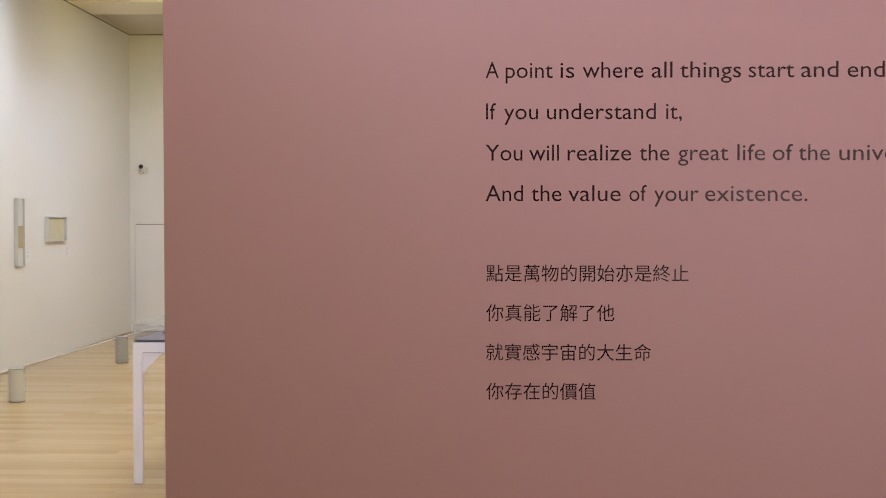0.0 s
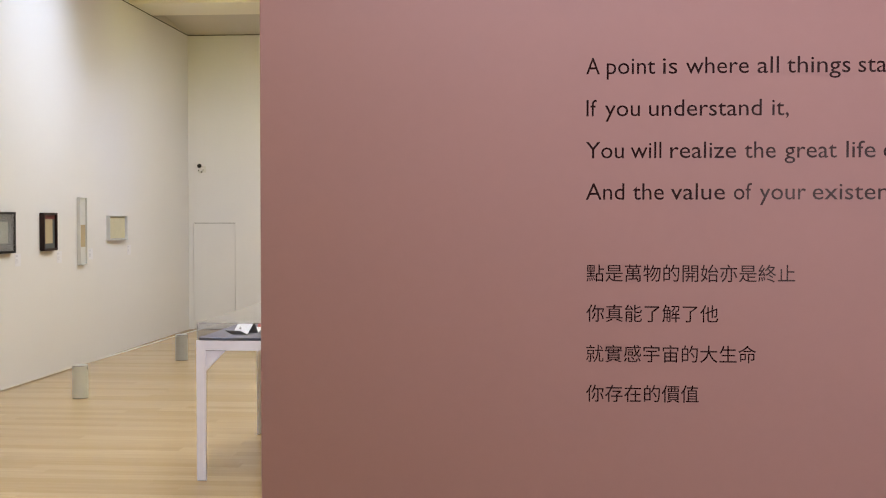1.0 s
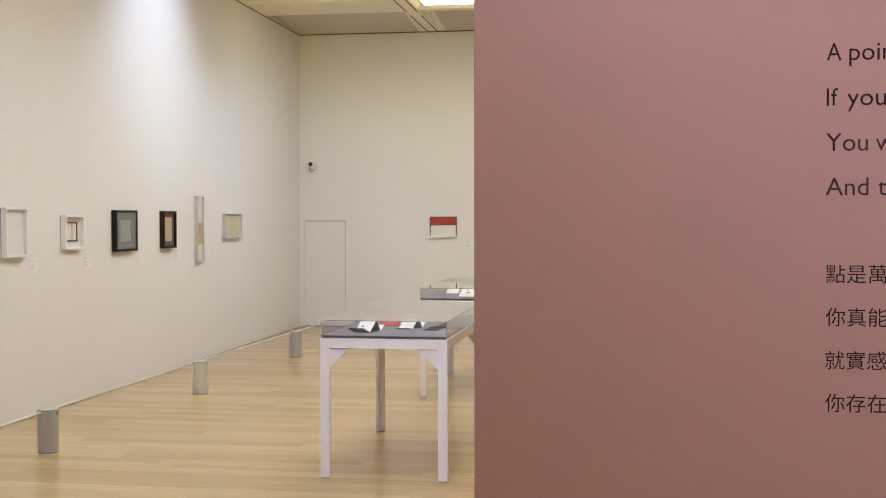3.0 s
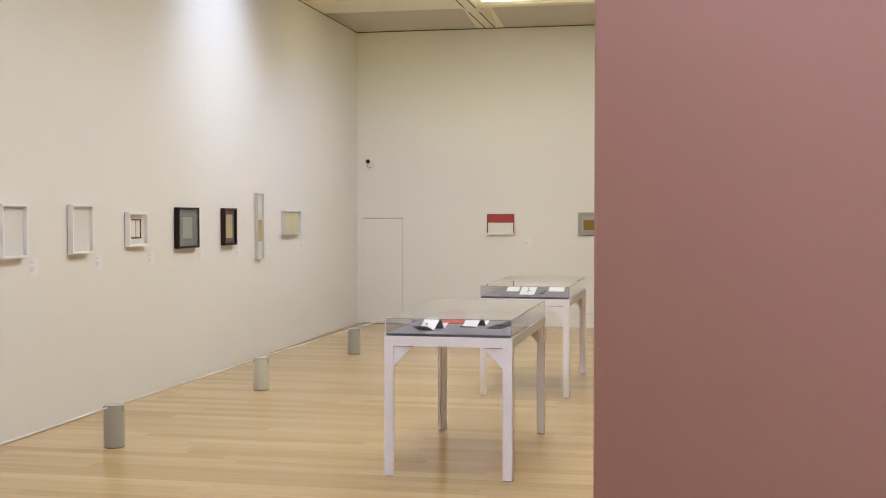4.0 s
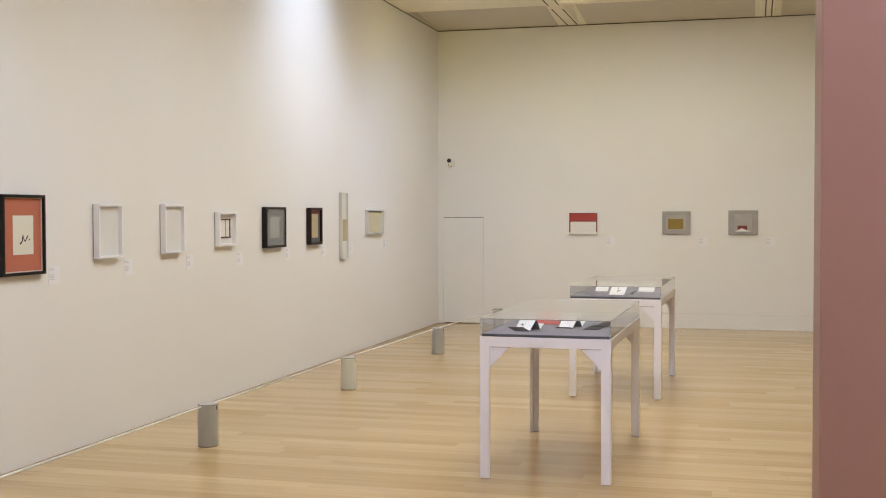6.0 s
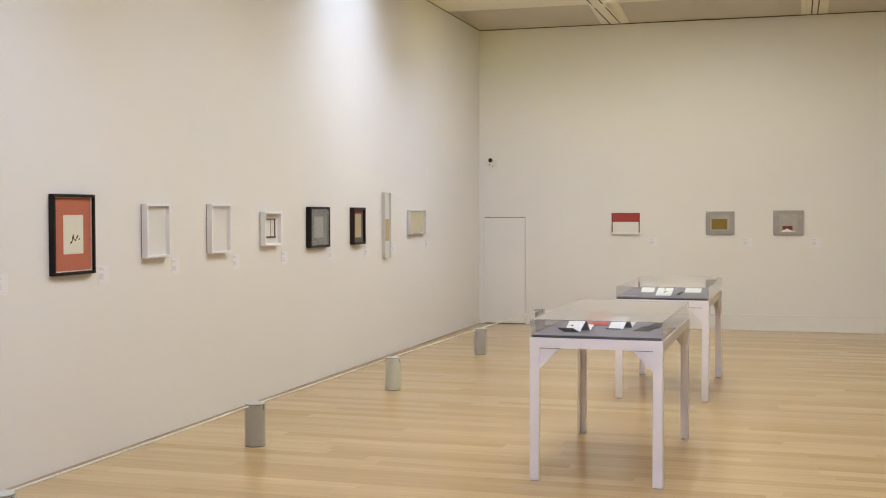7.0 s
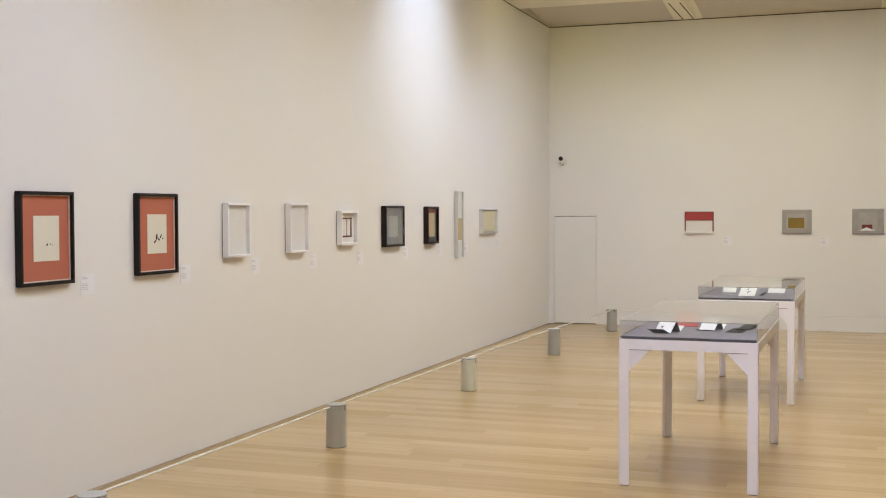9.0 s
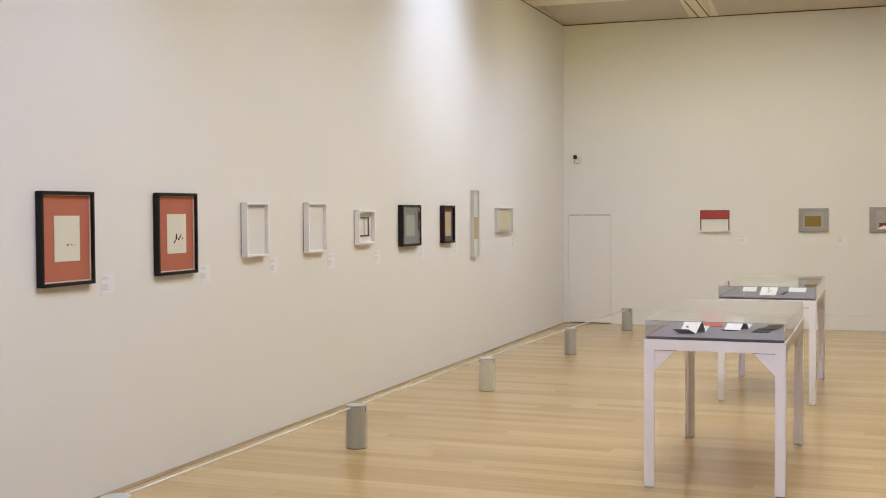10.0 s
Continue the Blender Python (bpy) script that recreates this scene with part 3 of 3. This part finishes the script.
def frame_bars(w, h, depth, face, back=0.006, bevel=0.0015):
    """Four bars with mitred corners, as one moulding."""
    bm = bmesh.new()
    outer = [(0, 0), (w, 0), (w, h), (0, h)]
    inner = [(face, face), (w - face, face), (w - face, h - face), (face, h - face)]
    rings = []
    for pts, y in ((outer, -back), (outer, -depth), (inner, -depth), (inner, -back)):
        rings.append([bm.verts.new((u, y, v)) for u, v in pts])
    for r in range(4):
        a, b = rings[r], rings[(r + 1) % 4]
        for i in range(4):
            bm.faces.new((a[i], a[(i + 1) % 4], b[(i + 1) % 4], b[i]))
    bmesh.ops.recalc_face_normals(bm, faces=bm.faces)
    edges = [e for e in bm.edges if all(abs(v.co.y + depth) < 1e-6 for v in e.verts)]
    bmesh.ops.bevel(bm, geom=edges, offset=bevel, segments=1, affect="EDGES")
    return bm


def slab(u0, u1, v0, v1, y0, y1, bevel=0.0):
    return box_mesh((u0, -y1, v0), (u1, -y0, v1), bevel)


def picture(m, w, h, depth, face, wood, label, inset, ground, glaze=False, cleat=True):
    t = thing("framed_picture", m, label, "framed picture", "framed pictures")
    part("frame", frame_bars(w, h, depth, face, 0.0065 if cleat else 0.003), wood, t)
    if cleat:
        part("backing", slab(0.001, w - 0.001, 0.004, h - 0.004, 0.001, 0.006), M_GREYBACK if wood == M_WHITEFRAME else M_BLACKGAP, t, "dark backing board")
    part("mount", slab(face - 0.002, w - face + 0.002, face - 0.002, h - face + 0.002, 0.0105, depth - inset), ground, t)
    if glaze:
        p = part("glazing", slab(face - 0.001, w - face + 0.001, face - 0.001, h - face + 0.001, depth - 0.007, depth - 0.004), M_GLAZE, t, "clear glass")
        p.visible_shadow = False
    return t


def dabs(t, spots, y, mat=M_INK):
    """Small uneven strokes of ink."""
    for u, v, a, b in spots:
        n = 9
        bm = bmesh.new()
        pts = [(u + a * math.cos(2 * math.pi * k / n) * random.uniform(0.6, 1.1), v + b * math.sin(2 * math.pi * k / n) * random.uniform(0.6, 1.1)) for k in range(n)]
        lean = random.uniform(-0.5, 0.7)
        pts = [(p + lean * (q - v), q) for p, q in pts]
        part("ink_stroke", add_prism(bm, pts, -y - 0.0012, -y, axis=1), mat, t, "black ink stroke")


# two black frames with terracotta mounts
for y0, y1, z0, z1, ink, words in (
        (6.121, 6.598, 1.292, 1.836, ((0.118, 0.092, 0.006, 0.009), (0.148, 0.094, 0.004, 0.005), (0.165, 0.088, 0.003, 0.003), (0.183, 0.092, 0.003, 0.0025)), "three tiny ink marks"),
        (7.258, 7.731, 1.299, 1.841, ((0.085, 0.075, 0.010, 0.012), (0.105, 0.105, 0.010, 0.030), (0.130, 0.090, 0.011, 0.010), (0.155, 0.112, 0.009, 0.018), (0.178, 0.095, 0.009, 0.008)), "brushed ink strokes")):
    w, h = y1 - y0, z1 - z0
    t = picture(west(y0, z0), w, h, 0.042, 0.021, M_BLACKWOOD, "black framed terracotta mount around cream paper with " + words, 0.022, M_TERRACOTTA)
    f = 0.021
    bm = bmesh.new()
    for a in ((f, w - f, f, f + 0.007), (f, w - f, h - f - 0.004, h - f), (f, f + 0.004, f + 0.007, h - f - 0.004), (w - f - 0.007, w - f, f + 0.007, h - f - 0.004)):
        add_box(bm, (a[0], -0.026, a[2]), (a[1], -0.0195, a[3]))
    part("liner", bm, M_LINER, t, "thin pale liner inside the frame")
    pu, pv, pw, ph = w * 0.275, h * 0.257, w * 0.478, h * 0.485
    paper = part("paper", slab(pu, pu + pw, pv, pv + ph, 0.0202, 0.0225, 0.0008), M_CREAM, t, "cream paper sheet")
    dabs(paper, [(pu + u, pv + v + 0.004, a, b) for u, v, a, b in ink], 0.0226)

# two white box frames with pale panels
for y0, y1, z0, z1 in ((8.385, 8.727, 1.377, 1.784), (9.396, 9.743, 1.377, 1.789)):
    w, h = y1 - y0, z1 - z0
    t = picture(west(y0, z0), w, h, 0.055, 0.018, M_WHITEFRAME, "white deep box frame with a blank pale panel inside", 0.030, M_PALEPANEL)

# white box frame with a red line figure
y0, y1, z0, z1 = 10.407, 10.780, 1.413, 1.728
w, h = y1 - y0, z1 - z0
t = picture(west(y0, z0), w, h, 0.055, 0.022, M_WHITEFRAME, "white deep box frame with a dark red line figure", 0.04, M_OFFWHITE)
part("line_figure", slab(w * 0.29, w * 0.78, h * 0.76, h * 0.795, 0.015, 0.026), M_OXBROWN, t, "dark red bar")
part("line_figure", slab(w * 0.28, w * 0.78, h * 0.225, h * 0.27, 0.015, 0.026), M_OXBROWN, t, "dark red bar")
part("line_figure", slab(w * 0.745, w * 0.78, h * 0.27, h * 0.76, 0.015, 0.022), M_OXBROWN, t, "dark red upright bar")
part("line_figure", slab(w * 0.51, w * 0.525, h * 0.27, h * 0.76, 0.015, 0.019), M_GREYART, t, "thin grey upright line")

# black frame, grey on grey
y0, y1, z0, z1 = 11.461, 11.968, 1.364, 1.777
w, h = y1 - y0, z1 - z0
t = picture(west(y0, z0), w, h, 0.055, 0.024, M_BLACKWOOD, "black framed grey paper on a slate grey mount behind glass", 0.025, M_GREYMOUNT, glaze=True)
part("paper", slab(w * 0.27, w * 0.73, h * 0.24, h * 0.76, 0.0305, 0.033), M_GREYART, t, "grey paper sheet")

# dark brown frame with tan paper
y0, y1, z0, z1 = 12.662, 13.019, 1.365, 1.775
w, h = y1 - y0, z1 - z0
t = picture(west(y0, z0), w, h, 0.055, 0.026, M_BROWNWOOD, "dark brown frame with tan paper on a grey mount", 0.025, M_GREYMOUNT)
part("upper_mount", slab(0.026, w - 0.026, h * 0.83, h - 0.026, 0.0305, 0.0315), M_OXBLOOD, t, "dark red strip of mount")
part("paper", slab(w * 0.20, w * 0.74, h * 0.19, h * 0.83, 0.032, 0.0345), M_TANART, t, "tan paper sheet")

# tall pale box frame with a tan block
y0, y1, z0, z1 = 13.700, 13.908, 1.175, 1.958
w, h = y1 - y0, z1 - z0
t = picture(west(y0, z0), w, h, 0.045, 0.007, M_PALEFRAME, "tall narrow pale grey box frame with a tan paper block", 0.022, M_PALEBACK, cleat=False)
part("paper", slab(w * 0.10, w * 0.92, h * 0.265, h * 0.595, 0.0225, 0.028), M_TANART, t, "tan paper block")

# low clear box frame with khaki cloth
y0, y1, z0, z1 = 14.648, 15.290, 1.443, 1.750
w, h = y1 - y0, z1 - z0
t = picture(west(y0, z0), w, h, 0.050, 0.008, M_PALEFRAME, "pale box frame with ribbed khaki cloth inside", 0.038, M_OFFWHITE, cleat=False)
n = 16
bm = bmesh.new()
for k in range(n):
    a = w * 0.05 + w * 0.89 * k / n
    add_box(bm, (a, -0.026 - 0.0012 * (k % 3), h * 0.08), (a + w * 0.89 / n - 0.0006, -0.011, h * 0.93))
part("cloth", bm, M_KHAKI, t, "pale khaki cloth in upright ribs")

# north wall: red and white panel
t = thing("wall_panel", north(-3.309, 1.389), "red and white painted panel with a dark red border", "painting")
part("panel", slab(0, 0.427, 0, 0.322, 0.004, 0.034, 0.002), M_OFFWHITE, t)
part("red_band", slab(0.004, 0.423, 0.196, 0.3215, 0.033, 0.040, 0.0015), M_REDPAINT, t, "brick red upper band")
for a in (0.004, 0.407):
    part("side_strip", slab(a, a + 0.016, 0.03, 0.197, 0.033, 0.040), M_OXBLOOD, t, "dark red side strip")
for z in (0.190, 0.312):
    part("border_strip", slab(0.0045, 0.4225, z, z + 0.0095, 0.0335, 0.0412), M_OXBLOOD, t, "dark red border line")
for a in (0.004, 0.412):
    part("border_strip", slab(a - 0.0005, a + 0.0115, 0.1995, 0.3118, 0.0335, 0.0412), M_OXBLOOD, t, "dark red border line")
part("ledge", slab(-0.004, 0.431, 0.0, 0.026, 0.033, 0.048, 0.002), M_OFFWHITE, t)

# silver panels
t = thing("wall_panel", north(-1.923, 1.392), "silver grey panel with an ochre gold rectangle", "painting", "silver panels")
part("panel", slab(0, 0.405, 0, 0.340, 0.004, 0.036, 0.006), M_SILVER, t)
part("inner_field", slab(0.06, 0.345, 0.055, 0.285, 0.0355, 0.038, 0.001), M_SILVERLIGHT, t, "paler brushed field")
part("gold_rectangle", slab(0.083, 0.306, 0.076, 0.226, 0.0375, 0.041, 0.001), M_GOLD, t, "ochre gold rectangle")
t = thing("wall_panel", north(-0.973, 1.388), "silver grey panel with a small oxblood block", "painting", "silver panels")
part("panel", slab(0, 0.418, 0, 0.354, 0.004, 0.036, 0.006), M_SILVER, t)
part("inner_field", slab(0.085, 0.335, 0.04, 0.30, 0.0355, 0.0375, 0.001), M_SILVERLIGHT, t, "paler brushed field")
part("pale_shape", slab(0.105, 0.305, 0.042, 0.062, 0.037, 0.039, 0.001), M_PALEFRAME, t, "pale band")
part("block", slab(0.130, 0.268, 0.072, 0.132, 0.0375, 0.041, 0.001), M_OXBLOOD, t, "oxblood block")
part("highlight_shape", add_prism(bmesh.new(), [(0.125, 0.05), (0.265, 0.05), (0.245, 0.072), (0.21, 0.085), (0.19, 0.098), (0.17, 0.082), (0.14, 0.072)], -0.043, -0.0405, axis=1), M_PAPER, t, "white shape at the block's foot")


# ---- caption cards ----
def caption(m, group):
    t = thing("caption_card", m, "small white caption card with grey print on the wall", "caption card", group)
    card = part("card", box_mesh((0, -0.0035, 0), (0.134, -0.001, 0.13), 0.0008), M_LABEL, t)
    for z, w in ((0.108, 0.045), (0.098, 0.06), (0.066, 0.05), (0.055, 0.062), (0.044, 0.052), (0.033, 0.058)):
        part("print_bar", box_mesh((0.010, -0.0042, z), (0.010 + w, -0.0034, z + 0.006)), M_LABELINK, card, "grey print")
    return t


first_card = caption(west(6.703, 1.208), "caption cards")
for y, z in ((7.815, 1.216), (8.822, 1.228), (9.857, 1.224), (10.875, 1.218), (12.055, 1.222), (13.118, 1.217), (14.055, 1.225), (15.405, 1.24)):
    copy_thing(first_card, west(y, z))
for x in (-2.755, -1.40, -0.445):
    copy_thing(first_card, north(x, 1.216))

# ---- security camera ----
t = thing("security_camera", pose(-5.135, YW, 2.475), "small white security camera with dark dome on the wall", "security camera")
part("wall_plate", box_mesh((-0.045, -0.012, -0.05), (0.045, 0, 0.05), 0.004), M_CCTVWHITE, t)
bm = bmesh.new()
add_tube(bm, (0.01, -0.01, 0.0), (0.0, -0.10, -0.01), 0.014)
add_tube(bm, (0.0, -0.10, -0.01), (-0.02, -0.12, -0.045), 0.016)
part("arm", bm, M_CCTVWHITE, t)
bm = bmesh.new()
bmesh.ops.create_uvsphere(bm, u_segments=20, v_segments=12, radius=0.034, matrix=Matrix.Translation((-0.022, -0.13, 0.047)))
part("dome", bm, M_CCTVBLACK, t, "dark smoked dome", smooth=True)
bm = bmesh.new()
bmesh.ops.create_uvsphere(bm, u_segments=20, v_segments=12, radius=0.036, matrix=Matrix.Translation((-0.005, -0.12, -0.03)))
body = part("body", bm, M_CCTVWHITE, t, smooth=True)
for x, z in ((-0.026, -0.022), (0.016, -0.048)):
    bm = bmesh.new()
    bmesh.ops.create_uvsphere(bm, u_segments=14, v_segments=8, radius=0.010, matrix=Matrix.Translation((x, -0.145, z)))
    part("lens", bm, M_CCTVBLACK, body, "dark lens", smooth=True)


# ---- lettering on the pink wall ----
lettering = thing("wall_lettering", pose(0, PY, 0), "black vinyl lettering in English and Chinese on the pink wall", "wall text")


def text_line(words, x, z, size, width):
    cu = bpy.data.curves.new("words", "FONT")
    cu.body, cu.size, cu.resolution_u = words, size, 3
    tmp = new("words", cu)
    bpy.context.view_layer.update()
    me = bpy.data.meshes.new_from_object(tmp.evaluated_get(bpy.context.evaluated_depsgraph_get()))
    bpy.data.objects.remove(tmp)
    xs = [v.co.x for v in me.vertices]
    lo, hi = min(xs), max(xs)
    k = width / (hi - lo)
    for v in me.vertices:
        v.co = Vector(((v.co.x - lo) * k + x, -0.0005, v.co.y + z))
    me.materials.append(M_VINYL)
    ob = new("word", me)
    ob.parent = lettering


LX, LS = -0.083, 0.0318


def word_line(z, words):
    """Words with the places along the line, in thousandths of a metre, at which each starts and ends."""
    for text, a, b in words:
        text_line(text, LX + a / 1000, z, LS, (b - a) / 1000)


word_line(1.8968, [("A", 0, 18), ("point", 27, 91), ("is", 101, 120), ("where", 131, 213), ("all", 224, 252), ("things", 262, 344), ("start", 354, 415), ("and", 424, 474), ("end,", 486, 544)])
word_line(1.8410, [("If", 0.5, 14), ("you", 25, 71), ("understand", 83, 230), ("it,", 243.5, 265)])
word_line(1.7852, [("You", 0, 50), ("will", 59, 99.5), ("realize", 111, 197), ("the", 208, 248.5), ("great", 260, 327.5), ("life", 339.5, 377), ("of", 387, 414), ("the", 421.5, 463.5), ("universe,", 476, 606)])
word_line(1.7302, [("And", 0, 51), ("the", 62, 103), ("value", 112, 183), ("of", 194.5, 218), ("your", 228, 288), ("existence.", 296.5, 434)])
for words, z, width in (("點是萬物的開始亦是終止", 1.6228, 0.274), ("你真能了解了他", 1.5690, 0.174), ("就實感宇宙的大生命", 1.5152, 0.224), ("你存在的價值", 1.4618, 0.149)):
    text_line(words, LX + 0.001, z, 0.0252, width)

# ---- oak floor ----
floor = structure("floor", box_mesh((XW - 0.1, YS - 0.2, -0.12), (XE + 0.1, YW + 0.1, -0.014)), M_SUB, "lacquered oak strip floor of long narrow boards")
PW, PL, GAP = 0.135, 1.75, 0.0004


def board_data(length):
    """Vertices and faces of one board with chamfered upper edges, from its lower corner."""
    c = 0.0004
    w = PW - GAP
    vs = [(0, 0, -0.014), (length, 0, -0.014), (length, w, -0.014), (0, w, -0.014),
          (0, 0, -c), (length, 0, -c), (length, w, -c), (0, w, -c),
          (c, c, 0), (length - c, c, 0), (length - c, w - c, 0), (c, w - c, 0)]
    fs = [(8, 9, 10, 11)] + [(a, (a + 1) % 4, (a + 1) % 4 + 4, a + 4) for a in range(4)] + [(a + 4, (a + 1) % 4 + 4, (a + 1) % 4 + 8, a + 8) for a in range(4)]
    return vs, fs


plank_mesh = bpy.data.meshes.new("plank")
plank_mesh.from_pydata(*[board_data(PL - GAP)[0], [], board_data(PL - GAP)[1]])
plank_mesh.materials.append(M_OAK)
rng = random.Random(7)
vs_all, fs_all, count = [], [], 0
y = YS
while y < YW:
    x = XW - rng.uniform(0, PL)
    while x < XE:
        a, b = max(x, XW), min(x + PL, XE)
        if x >= XW and x + PL < 1.2 and 6.3 < y < 14.2 and count < 300:
            ob = new("plank", plank_mesh)
            ob.location = (x, y, 0)
            ob.parent = floor
            count += 1
        elif b - a > 0.02:
            vs, fs = board_data(b - a - GAP)
            base = len(vs_all)
            vs_all += [(v[0] + a, v[1] + y, v[2]) for v in vs]
            fs_all += [tuple(i + base for i in f) for f in fs]
        x += PL
    y += PW
field = bpy.data.meshes.new("plank_field")
field.from_pydata(vs_all, [], fs_all)
field.materials.append(M_OAK_FIELD)
fo = new("plank_field", field)
fo.parent = floor
tagged(fo, kind="stuff")
